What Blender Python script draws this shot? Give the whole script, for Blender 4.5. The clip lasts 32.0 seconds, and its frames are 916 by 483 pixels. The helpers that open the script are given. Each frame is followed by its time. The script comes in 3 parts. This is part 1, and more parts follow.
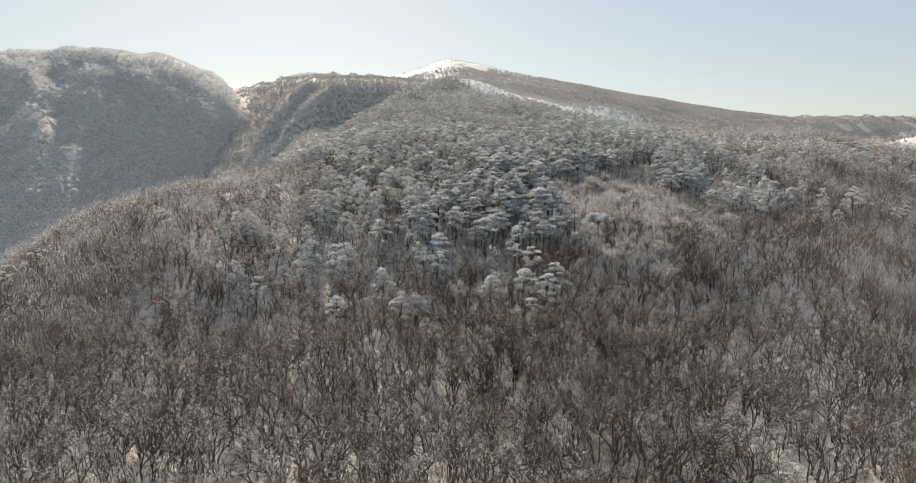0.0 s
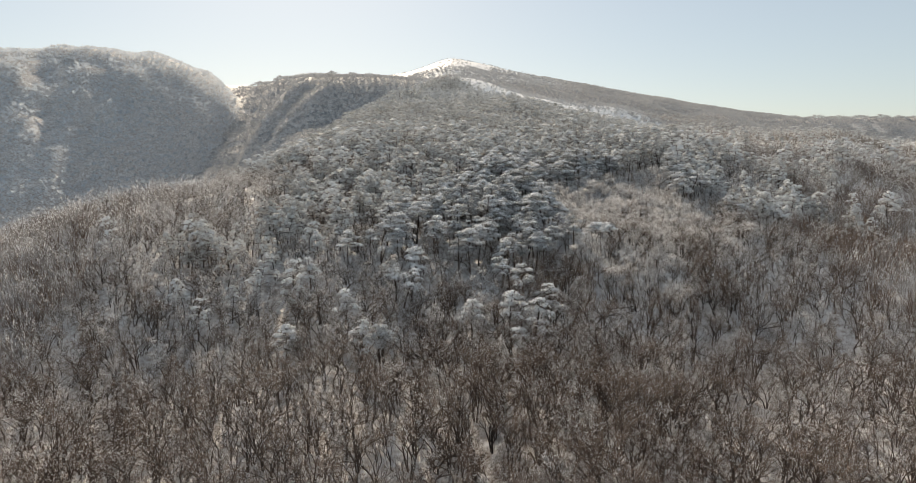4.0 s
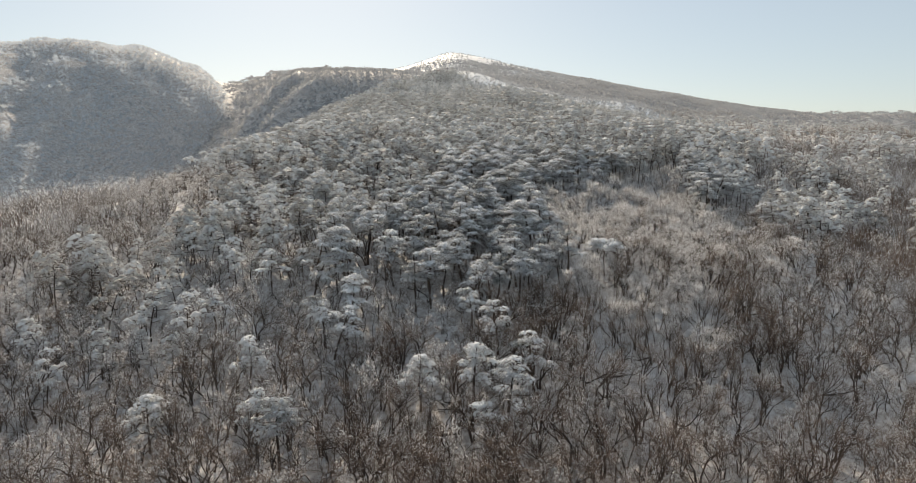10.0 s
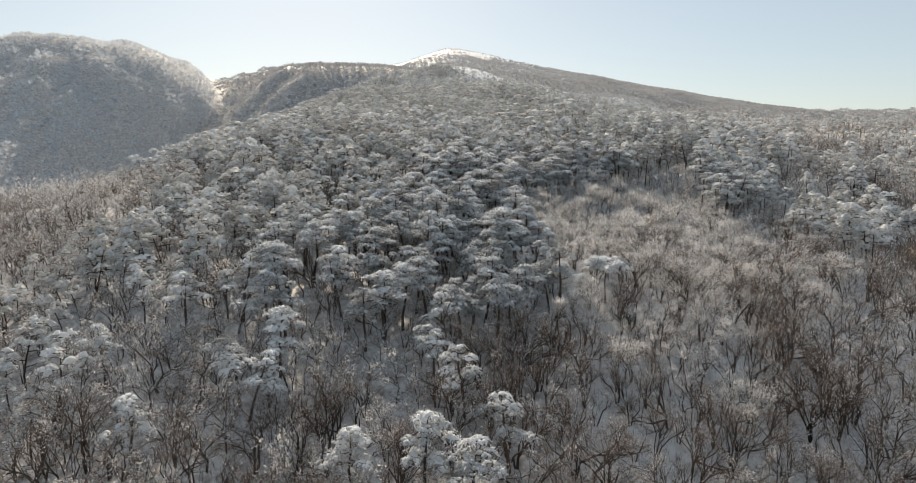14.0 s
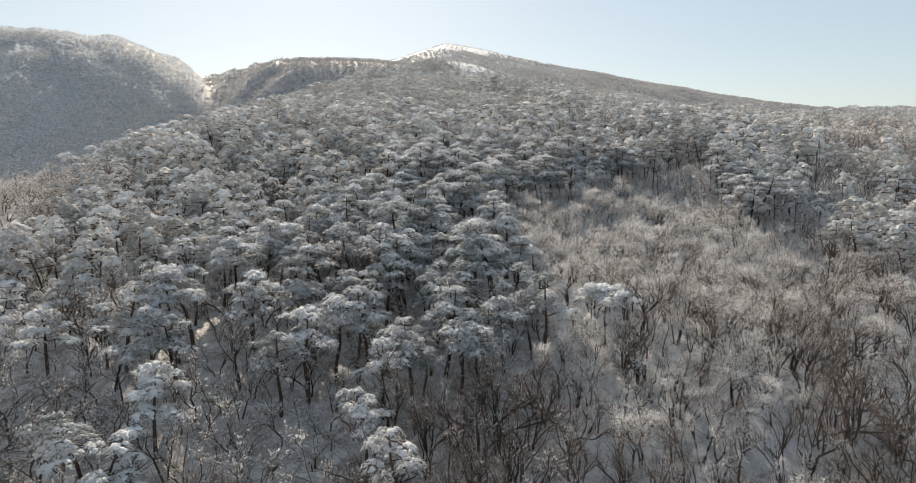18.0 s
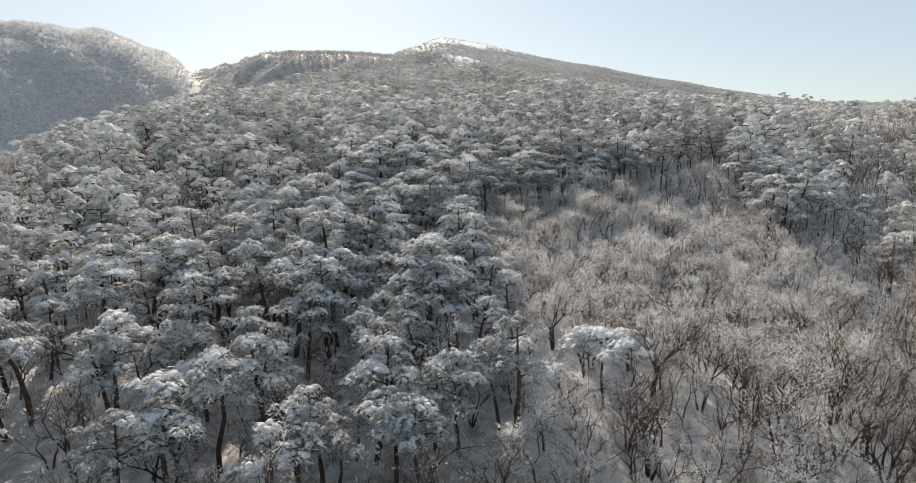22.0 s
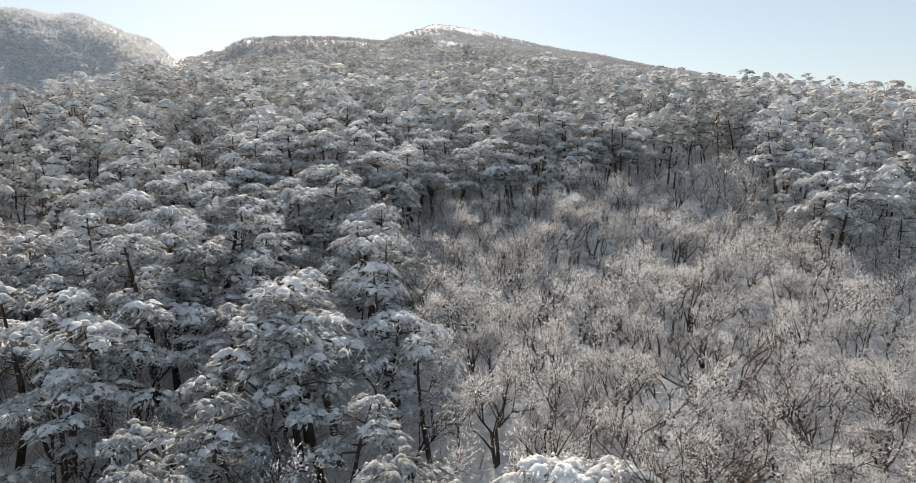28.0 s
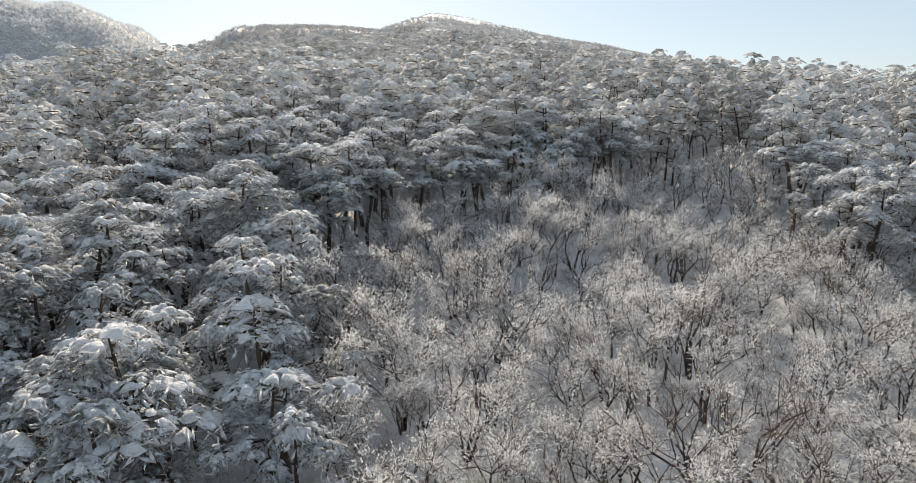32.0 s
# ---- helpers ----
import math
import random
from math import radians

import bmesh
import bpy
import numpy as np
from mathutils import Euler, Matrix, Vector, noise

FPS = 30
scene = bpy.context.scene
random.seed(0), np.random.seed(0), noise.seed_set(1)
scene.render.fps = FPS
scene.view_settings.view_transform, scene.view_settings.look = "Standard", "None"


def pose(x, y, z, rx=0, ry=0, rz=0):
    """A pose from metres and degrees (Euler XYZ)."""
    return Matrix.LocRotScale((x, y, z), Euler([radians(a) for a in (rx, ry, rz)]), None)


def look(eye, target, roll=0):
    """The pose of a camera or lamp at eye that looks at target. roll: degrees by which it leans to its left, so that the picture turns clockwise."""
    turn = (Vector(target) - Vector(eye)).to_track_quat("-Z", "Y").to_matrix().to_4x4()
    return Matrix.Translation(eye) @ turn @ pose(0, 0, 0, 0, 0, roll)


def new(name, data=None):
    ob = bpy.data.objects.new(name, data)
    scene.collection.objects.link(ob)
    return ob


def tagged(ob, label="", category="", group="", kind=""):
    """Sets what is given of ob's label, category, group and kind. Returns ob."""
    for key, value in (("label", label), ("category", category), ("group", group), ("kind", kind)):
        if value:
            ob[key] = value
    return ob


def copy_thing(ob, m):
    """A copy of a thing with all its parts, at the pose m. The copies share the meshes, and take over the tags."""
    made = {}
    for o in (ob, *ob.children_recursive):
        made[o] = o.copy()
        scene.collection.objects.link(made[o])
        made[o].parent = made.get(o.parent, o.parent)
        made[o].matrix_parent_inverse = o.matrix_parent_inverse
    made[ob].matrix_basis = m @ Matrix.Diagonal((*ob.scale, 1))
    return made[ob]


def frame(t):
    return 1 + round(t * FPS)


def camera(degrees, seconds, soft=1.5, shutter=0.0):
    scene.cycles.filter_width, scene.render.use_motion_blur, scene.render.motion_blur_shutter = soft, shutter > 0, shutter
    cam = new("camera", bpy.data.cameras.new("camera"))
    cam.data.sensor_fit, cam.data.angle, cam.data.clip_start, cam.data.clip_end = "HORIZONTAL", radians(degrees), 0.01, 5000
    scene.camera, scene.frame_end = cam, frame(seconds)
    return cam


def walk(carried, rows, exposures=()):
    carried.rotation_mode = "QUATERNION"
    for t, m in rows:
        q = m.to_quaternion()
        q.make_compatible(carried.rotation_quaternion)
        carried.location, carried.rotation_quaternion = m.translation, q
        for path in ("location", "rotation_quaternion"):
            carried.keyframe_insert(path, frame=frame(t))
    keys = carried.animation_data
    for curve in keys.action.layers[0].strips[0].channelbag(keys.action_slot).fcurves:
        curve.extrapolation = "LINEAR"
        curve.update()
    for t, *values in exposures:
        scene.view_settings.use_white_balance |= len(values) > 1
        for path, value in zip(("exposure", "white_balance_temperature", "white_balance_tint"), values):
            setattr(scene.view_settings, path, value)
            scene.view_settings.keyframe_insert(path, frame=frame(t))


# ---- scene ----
# ---- camera and its way ----
cam = camera(70, 32.0, soft=0.5)
ROWS = (
    (0, 0, 0, 0, 82.386, -0.003),
    (3, 3.96, 15.45, -0.05, 82.505, 0.401),
    (6, 7.76, 31.64, -0.16, 82.465, 0.721),
    (9, 11.41, 48.24, -0.3, 82.369, 0.988),
    (13, 16.05, 70.34, -0.54, 82.252, 1.169),
    (17, 20.45, 91.65, -0.8, 82.179, 1.336),
    (19, 22.57, 101.73, -0.94, 82.074, 1.341),
    (21, 24.62, 111.29, -1.08, 81.958, 1.412),
    (23, 26.62, 120.23, -1.21, 81.781, 1.454),
    (25, 28.58, 128.42, -1.33, 81.594, 1.456),
    (28, 31.41, 139.1, -1.49, 81.11, 1.526),
    (30, 33.24, 144.99, -1.58, 80.755, 1.543),
    (32, 35.02, 149.76, -1.65, 80.372, 1.659),
)

walk(cam, [(t, pose(x, y, z, rx, 0, rz)) for t, x, y, z, rx, rz in ROWS],
     exposures=[(0, 0.09, 7900, 13), (14, 0.14, 7750, 13), (32, 0.3, 7450, 13)])

# ---- sky and sun ----
SUN_AZ, SUN_EL = radians(-14), radians(33)      # azimuth from +y, positive towards +x
world = bpy.data.worlds.new("winter_sky")
scene.world = world
world.use_nodes = True
wn = world.node_tree.nodes
wl = world.node_tree.links
wn.clear()
sky = wn.new("ShaderNodeTexSky")
sky.sky_type = "NISHITA"
sky.sun_disc = False
sky.sun_elevation = SUN_EL
sky.sun_rotation = SUN_AZ
sky.altitude = 600
sky.air_density = 1.0
sky.dust_density = 0.9
sky.ozone_density = 3.0
bg = wn.new("ShaderNodeBackground")
bg.inputs["Strength"].default_value = 0.097
wo = wn.new("ShaderNodeOutputWorld")
pale = wn.new("ShaderNodeHueSaturation")       # thin winter haze: a paler sky
pale.inputs["Saturation"].default_value = 0.95
wl.new(sky.outputs[0], pale.inputs["Color"])
veil = wn.new("ShaderNodeMix")                   # high thin cloud spreads the light over the whole sky
veil.data_type = "RGBA"
veil.inputs["Factor"].default_value = 0.42
veil.inputs[7].default_value = (5.7, 7.5, 9.0, 1)
wl.new(pale.outputs[0], veil.inputs[6])
glare = wn.new("ShaderNodeMix")
glare.data_type, glare.blend_type = "RGBA", "DARKEN"
glare.inputs["Factor"].default_value = 1.0
glare.inputs[7].default_value = (9.1, 10.3, 10.9, 1)
wl.new(veil.outputs[2], glare.inputs[6])
wl.new(glare.outputs[2], bg.inputs["Color"])
wl.new(bg.outputs[0], wo.inputs["Surface"])
sun = new("sun", bpy.data.lights.new("sun", "SUN"))
sun.data.energy = 5.0
sun.data.angle = radians(0.6)
sun.data.color = (1.0, 0.93, 0.82)
sun_dir = Vector((math.sin(SUN_AZ) * math.cos(SUN_EL), math.cos(SUN_AZ) * math.cos(SUN_EL), math.sin(SUN_EL)))
sun.matrix_world = look(sun_dir * 100, (0, 0, 0))


# ---- materials ----
def material(name, colours, scale=3.0, rough=0.9, bump=0.0, bump_scale=12.0, through_light=0.0, per="object", spec=0.2):
    """Base colours mixed by noise at two sizes and by a random value per object or per island."""
    m = bpy.data.materials.new(name)
    m.use_nodes = True
    n, l = m.node_tree.nodes, m.node_tree.links
    n.clear()
    out = n.new("ShaderNodeOutputMaterial")
    b = n.new("ShaderNodeBsdfPrincipled")
    b.inputs["Roughness"].default_value = rough
    b.inputs["Specular IOR Level"].default_value = spec
    geo = n.new("ShaderNodeNewGeometry")
    tc = n.new("ShaderNodeTexCoord")
    big = n.new("ShaderNodeTexNoise")
    big.inputs["Scale"].default_value = scale
    big.inputs["Detail"].default_value = 6
    l.new(tc.outputs["Object"], big.inputs["Vector"])
    info = n.new("ShaderNodeObjectInfo")
    add = n.new("ShaderNodeMath")
    add.operation = "MULTIPLY_ADD"
    if per == "object":
        l.new(info.outputs["Random"], add.inputs[0])
    else:                                          # each tree of a joined wood has a tone of its own
        tone = n.new("ShaderNodeAttribute")
        tone.attribute_name = "tone"
        both = n.new("ShaderNodeMix")
        both.inputs["Factor"].default_value = 0.3
        l.new(tone.outputs["Fac"], both.inputs[2])
        l.new(geo.outputs["Random Per Island"], both.inputs[3])
        l.new(both.outputs[0], add.inputs[0])
    add.inputs[1].default_value = 0.6
    l.new(big.outputs["Fac"], add.inputs[2])
    ramp = n.new("ShaderNodeValToRGB")
    l.new(add.outputs[0], ramp.inputs["Fac"])
    e = ramp.color_ramp.elements
    while len(e) < len(colours):
        e.new(0.5)
    for i, c in enumerate(colours):
        e[i].position = 0.35 + 0.6 * i / max(1, len(colours) - 1)
        e[i].color = (*c, 1)
    l.new(ramp.outputs[0], b.inputs["Base Color"])
    if bump:
        fine = n.new("ShaderNodeTexNoise")
        fine.inputs["Scale"].default_value = bump_scale
        fine.inputs["Detail"].default_value = 5
        l.new(tc.outputs["Object"], fine.inputs["Vector"])
        bp = n.new("ShaderNodeBump")
        bp.inputs["Strength"].default_value = bump
        bp.inputs["Distance"].default_value = 0.097
        l.new(fine.outputs["Fac"], bp.inputs["Height"])
        l.new(bp.outputs[0], b.inputs["Normal"])
    if through_light:
        tr = n.new("ShaderNodeBsdfTranslucent")
        l.new(ramp.outputs[0], tr.inputs["Color"])
        mix = n.new("ShaderNodeMixShader")
        mix.inputs[0].default_value = through_light
        l.new(b.outputs[0], mix.inputs[1])
        l.new(tr.outputs[0], mix.inputs[2])
        l.new(mix.outputs[0], out.inputs["Surface"])
    else:
        l.new(b.outputs[0], out.inputs["Surface"])
    return m


BARK = material("dark_bark", [(0.019, 0.015, 0.013), (0.038, 0.029, 0.024), (0.075, 0.059, 0.05)], 2.0, 0.95, 0.5, 9)
BRANCH = material("brown_oak_branch", [(0.026, 0.019, 0.016), (0.053, 0.039, 0.032), (0.098, 0.076, 0.063)], 2.0, 0.95, 0.4, 9)
PINE_BARK = material("pine_bark", [(0.03, 0.023, 0.019), (0.065, 0.046, 0.036), (0.11, 0.08, 0.062)], 2.0, 0.95, 0.6, 8)
TWIG = material("brown_twig", [(0.085, 0.057, 0.045), (0.155, 0.109, 0.087), (0.245, 0.185, 0.154)], 0.8, 0.9)
FROST = material("rime_frost", [(0.64, 0.64, 0.65), (0.78, 0.78, 0.79), (0.9, 0.9, 0.91)], 1.5, 0.7, 0, 12, 0.45)
NEEDLE = material("pine_needle", [(0.06, 0.055, 0.036), (0.1, 0.092, 0.06), (0.16, 0.145, 0.1)], 1.2, 0.8, 0, 12, 0.4)
SNOW = material("pine_snow", [(0.19, 0.19, 0.17), (0.42, 0.43, 0.435), (0.66, 0.678, 0.71), (0.87, 0.88, 0.905)], 7.0, 0.65, 1.0, 18, 0.22)
FRESH_SNOW = material("fresh_pine_snow", [(0.4, 0.41, 0.4), (0.74, 0.75, 0.77), (0.91, 0.915, 0.93)], 6.0, 0.6, 0.8, 14, 0.2)
RIMED_TWIG = material("rimed_twig", [(0.11, 0.082, 0.07), (0.18, 0.142, 0.125), (0.3, 0.26, 0.24)], 1.0, 0.9)
MID_RIMED_TWIG = material("mid_rimed_twig", [(0.1, 0.075, 0.062), (0.19, 0.155, 0.138), (0.39, 0.365, 0.355)], 0.05, 0.9, 0, 12, 0.1, "island")
FAR_BARE = material("far_bare_wood", [(0.14, 0.105, 0.085), (0.23, 0.19, 0.165), (0.38, 0.35, 0.33)], 0.025, 0.95, 0, 12, 0.15, "island")
# rimed wood, with the pale blue haze of the distance put into its colour
HAZY_HILL_WOOD = material("hazy_hill_wood", [(0.56, 0.6, 0.64), (0.61, 0.65, 0.69), (0.66, 0.7, 0.74)], 0.012, 0.95, 0, 12, 0.45, "island")
# blue-grey instead of brown: haze coloured into the leafless wood
HAZY_MOUNTAIN_WOOD = material("mountain_wood", [(0.31, 0.325, 0.345), (0.36, 0.375, 0.395), (0.42, 0.435, 0.455)], 0.02, 0.95, 0, 12, 0.4, "island")
# frosted foliage; its range is also paled and narrowed to imitate haze
FAR_PINE = material("far_frosted_hazy_pine", [(0.38, 0.375, 0.355), (0.48, 0.48, 0.47), (0.58, 0.585, 0.585), (0.69, 0.695, 0.7)], 1.7, 0.9, 0.3, 2.5, 0.42, "island")
MID_FROST = material("mid_frost", [(0.5, 0.5, 0.51), (0.65, 0.65, 0.66), (0.82, 0.82, 0.83)], 0.05, 0.8, 0, 12, 0.45, "island")
MID_SNOW = material("mid_pine_snow", [(0.27, 0.255, 0.23), (0.44, 0.43, 0.415), (0.61, 0.612, 0.615), (0.81, 0.82, 0.832)], 2.2, 0.7, 0.3, 12, 0.36, "island")
MID_NEEDLE = material("mid_pine_needle", [(0.1, 0.1, 0.075), (0.17, 0.165, 0.135), (0.27, 0.265, 0.235)], 0.05, 0.85, 0, 12, 0.25, "island")
RIMED_NEEDLE = material("rimed_needle", [(0.3, 0.275, 0.238), (0.42, 0.395, 0.355), (0.54, 0.522, 0.49)], 0.3, 0.9, 0, 12, 0.5, "island")
MID_TWIG = material("mid_brown_twig", [(0.09, 0.062, 0.049), (0.168, 0.12, 0.097), (0.265, 0.205, 0.172)], 0.03, 0.95, 0, 12, 0, "island")


def ground_material():
    m = bpy.data.materials.new("snow_ground")
    m.use_nodes = True
    n, l = m.node_tree.nodes, m.node_tree.links
    b = n["Principled BSDF"]
    b.inputs["Roughness"].default_value = 0.7
    b.inputs["Specular IOR Level"].default_value = 0.2
    tc = n.new("ShaderNodeTexCoord")
    big = n.new("ShaderNodeTexNoise")
    big.inputs["Scale"].default_value = 0.5
    big.inputs["Detail"].default_value = 9
    big.inputs["Roughness"].default_value = 0.65
    l.new(tc.outputs["Object"], big.inputs["Vector"])
    ramp = n.new("ShaderNodeValToRGB")
    e = ramp.color_ramp.elements
    e[0].position, e[0].color = 0.30, (0.2, 0.16, 0.12, 1)
    e[1].position, e[1].color = 0.44, (0.8, 0.81, 0.83, 1)
    e2 = e.new(0.7)
    e2.color = (0.87, 0.87, 0.88, 1)
    l.new(big.outputs["Fac"], ramp.inputs["Fac"])
    brush = n.new("ShaderNodeAttribute")            # how thickly brush and dead leaves stand out of the snow
    brush.attribute_name = "brush"
    spots = n.new("ShaderNodeTexNoise")
    spots.inputs["Scale"].default_value = 0.9
    spots.inputs["Detail"].default_value = 10
    l.new(tc.outputs["Object"], spots.inputs["Vector"])
    amount = n.new("ShaderNodeMath")
    amount.operation = "MULTIPLY_ADD"
    amount.use_clamp = True
    l.new(spots.outputs["Fac"], amount.inputs[0])
    amount.inputs[1].default_value = 2.4
    amount.inputs[2].default_value = -0.55
    share = n.new("ShaderNodeMath")
    share.operation = "MULTIPLY"
    l.new(amount.outputs[0], share.inputs[0])
    l.new(brush.outputs["Fac"], share.inputs[1])
    cover = n.new("ShaderNodeMix")
    cover.data_type = "RGBA"
    l.new(share.outputs[0], cover.inputs["Factor"])
    l.new(ramp.outputs[0], cover.inputs[6])
    cover.inputs[7].default_value = (0.27, 0.215, 0.18, 1)
    l.new(cover.outputs[2], b.inputs["Base Color"])
    fine = n.new("ShaderNodeTexNoise")
    fine.inputs["Scale"].default_value = 1.6
    fine.inputs["Detail"].default_value = 8
    l.new(tc.outputs["Object"], fine.inputs["Vector"])
    bp = n.new("ShaderNodeBump")
    bp.inputs["Strength"].default_value = 0.5
    bp.inputs["Distance"].default_value = 0.35
    l.new(fine.outputs["Fac"], bp.inputs["Height"])
    l.new(bp.outputs[0], b.inputs["Normal"])
    return m


SNOW_GROUND = ground_material()


# ---- the land: one sheet of heights ----
def steps(v, xs, ys, width=14.0):
    """Linear interpolation with its corners rounded off."""
    v = np.asarray(v, float)
    return sum(np.interp(v + o * width, xs, ys) for o in (-1, -0.5, 0, 0.5, 1)) / 5


def soft(v, w):
    """max(v, 0) with a rounded corner of width w."""
    return w * np.logaddexp(0, np.asarray(v, float) / w)


def waves(x, y, size, seed):
    """Cheap smooth noise of about -1 to 1."""
    r = np.random.RandomState(seed)
    z = 0
    for i in range(7):
        a, p, k = r.uniform(0, 6.283), r.uniform(0, 6.283), r.uniform(0.7, 1.9) / size * 6.283
        z = z + np.sin((x * np.cos(a) + y * np.sin(a)) * k + p + 0.8 * np.sin((x * np.sin(a) - y * np.cos(a)) * k * 0.6 + 2 * p))
    return z / 3.2


def brow(x):
    """How far the spur climbs before it levels out."""
    return steps(x, [-40, -20, 0, 30, 48, 65, 90, 140, 180, 240, 300, 420], [790, 690, 600, 440, 385, 345, 300, 302, 318, 328, 340, 350], 8)


def spur(x, y):
    """The wooded spur that the camera flies along."""
    crest = steps(y, [-200, 100, 200, 300, 450, 600, 900], [20, 15, 0, -6, 0, 15, 30], 25)
    top = steps(y, [-900, -200, 0, 55, 100, 124, 150, 164, 204, 225, 247, 270, 300, 400, 520, 610, 720, 900, 1300],
                [-110, -50, -37, -35, -34, -32, -23.5, -19.0, -10, -4.2, 1.2, 5.0, 9.5, 26.5, 42, 55, 55, 35, -60], 10)
    d = x - crest
    reach = steps(y, [0, 100, 190, 230, 262, 300, 360, 450, 600], [150, 125, 118, 68, 55, 56, 60, 58, 48], 10)
    fall = steps(y, [0, 300, 500, 650], [0.55, 1.15, 1.25, 1.25], 20)
    left = 0.09 * soft(-d, 12) + fall * soft(-d - reach, 8)
    far = steps(y, [200, 300], [0, 1], 10)
    right = (0.062 - 0.055 * far) * soft(d, 15) + (0.06 - 0.05 * far) * soft(d - 90, 30) + 0.075 * soft(d - 210, 40)
    right = right + 0.24 * soft(y - brow(x), 9) + 0.17 * far * (soft(x - 168, 10) - soft(x - 215, 10))
    knoll = 2.5 * np.exp(-((x + 34) / 15) ** 2 - ((y - 252) / 20) ** 2) + 7 * np.exp(-((x + 38) / 16) ** 2 - ((y - 470) / 40) ** 2)
    knoll = knoll + 5.2 * np.exp(-((x + 105) / 45) ** 2 - ((y - 192) / 40) ** 2)
    return top - left - right + knoll + 31 * np.exp(-((x - 345) / 70) ** 2 - ((y - 480) / 60) ** 2) + 1.0 * waves(x, y, 60, 3) + 0.35 * waves(x, y, 17, 4)


def dark_hill(x, y):
    """The steep hill at the far end of the valley."""
    rough = 4 * waves(x, y, 70, 8) + 1.6 * waves(x, y, 23, 9)
    return (75.5 - 0.55 * soft(-x - 138, 7) - 0.8 * soft(-x - 164, 7) - 0.9 * soft(-x - 188, 6) - 0.8 * soft(625 - y, 14) - 0.06 * soft(x + 70, 15) - 0.45 * soft(x + 25, 15) - 0.25 * soft(y - 700, 20)
            + rough * np.clip(-(x + 120) / 30 + (640 - y) / 60, 0, 1))


def mountain(x, y):
    """The snowy summit behind."""
    line = steps(x, [-900, -260, -130, -60, -11, 103, 240, 305, 381, 457, 550, 800, 1600, 4000], [-250, -60, 116, 130, 147, 121, 96, 85, 73, 64, 53, 20, -40, -90], 10)
    return line - 0.20 * soft(1000 - y, 40) - 0.12 * soft(620 - y, 40) - 0.05 * soft(y - 1000, 40) + 3 * waves(x, y, 130, 5) * np.clip((1000 - y) / 150, 0, 1)


def left_mountain(x, y):
    """The long steep mountainside across the valley, with two rocky knolls at its foot."""
    ridge = steps(x, [-900, -560, -480, -410, -350, -300, -260, -225, -180, -120, 0], [76, 95, 108, 116, 115, 104, 73, 39, 2, -60, -160], 10)
    line = 659 + 0.26 * (soft(x + 560, 20) - soft(x + 300, 20))
    below = soft(line - y, 22)
    along = x + 0.4 * y
    slant = x + 0.9 * y
    ribs = 3 * waves(slant, below * 0.25, 150, 6) + 4 * waves(along, below * 0.5, 46, 7) + 1.6 * waves(x, y, 20, 12)
    knolls = 8 * np.exp(-((x + 325) / 42) ** 2 - ((y - 480) / 50) ** 2) + 17 * np.exp(-((x + 262) / 40) ** 2 - ((y - 415) / 40) ** 2)
    return ridge - 0.61 * below - 0.09 * soft(y - line - 20, 20) - 0.5 * soft(y - 850, 20) + ribs * np.clip(below / 70, 0, 1) + 2.2 * waves(x, y, 75, 13) + knolls


def gorge_hill(x, y):
    """The wooded hill behind the gorge, between the mountainside and the steep hill."""
    crest = steps(x, [-420, -330, -279, -247, -214, -170, -100, 0], [10, 58, 83, 90, 99, 103, 100, 50], 10)
    return crest - 0.5 * soft(835 - y, 15) - 0.4 * soft(y - 860, 15) + 2 * waves(x, y, 40, 14)


def back_hills(x, y):
    a = 312 * np.exp(-((x + 300) / 270) ** 2 - ((y - 1380) / 300) ** 2)
    b = 450 * np.exp(-((x + 980) / 800) ** 2 - ((y - 2900) / 600) ** 2)
    return np.maximum(a, b) - 150


def height(x, y):
    x, y = np.asarray(x, float), np.asarray(y, float)
    floor = steps(y, [-500, 0, 400, 700, 1000, 1400, 3000], [-110, -95, -75, -32, 30, 70, 60], 40) - 0.1 * soft(x - 300, 50)
    k = 3.0
    z = np.stack([np.broadcast_to(f, x.shape) for f in (floor, spur(x, y), dark_hill(x, y), mountain(x, y), left_mountain(x, y), gorge_hill(x, y), back_hills(x, y))])
    m = z.max(0)
    return m + k * np.log(np.exp((z - m) / k).sum(0))


def mesh_from(name, verts, faces, mats, mat_index=None, smooth=False):
    """A mesh from arrays: verts (n, 3), faces (m, 3)."""
    me = bpy.data.meshes.new(name)
    verts, faces = np.asarray(verts, np.float32), np.asarray(faces, np.int32)
    me.vertices.add(len(verts))
    me.vertices.foreach_set("co", verts.ravel())
    me.loops.add(faces.size)
    me.loops.foreach_set("vertex_index", faces.ravel())
    me.polygons.add(len(faces))
    me.polygons.foreach_set("loop_start", np.arange(0, faces.size, faces.shape[1], dtype=np.int32))
    for m in mats:
        me.materials.append(m)
    if mat_index is not None:
        me.polygons.foreach_set("material_index", np.asarray(mat_index, np.int32))
    me.polygons.foreach_set("use_smooth", np.full(len(faces), smooth))
    me.update(calc_edges=True)
    return me


def graded(lo, a, b, hi, step, growth):
    """Grid lines: even between a and b, ever wider beyond."""
    mid = list(np.arange(a, b + step, step))
    d, v, right = step, mid[-1], []
    while v < hi:
        d *= growth
        v += d
        right.append(v)
    d, v, left = step, mid[0], []
    while v > lo:
        d *= growth
        v -= d
        left.append(v)
    return np.array(left[::-1] + mid + right)


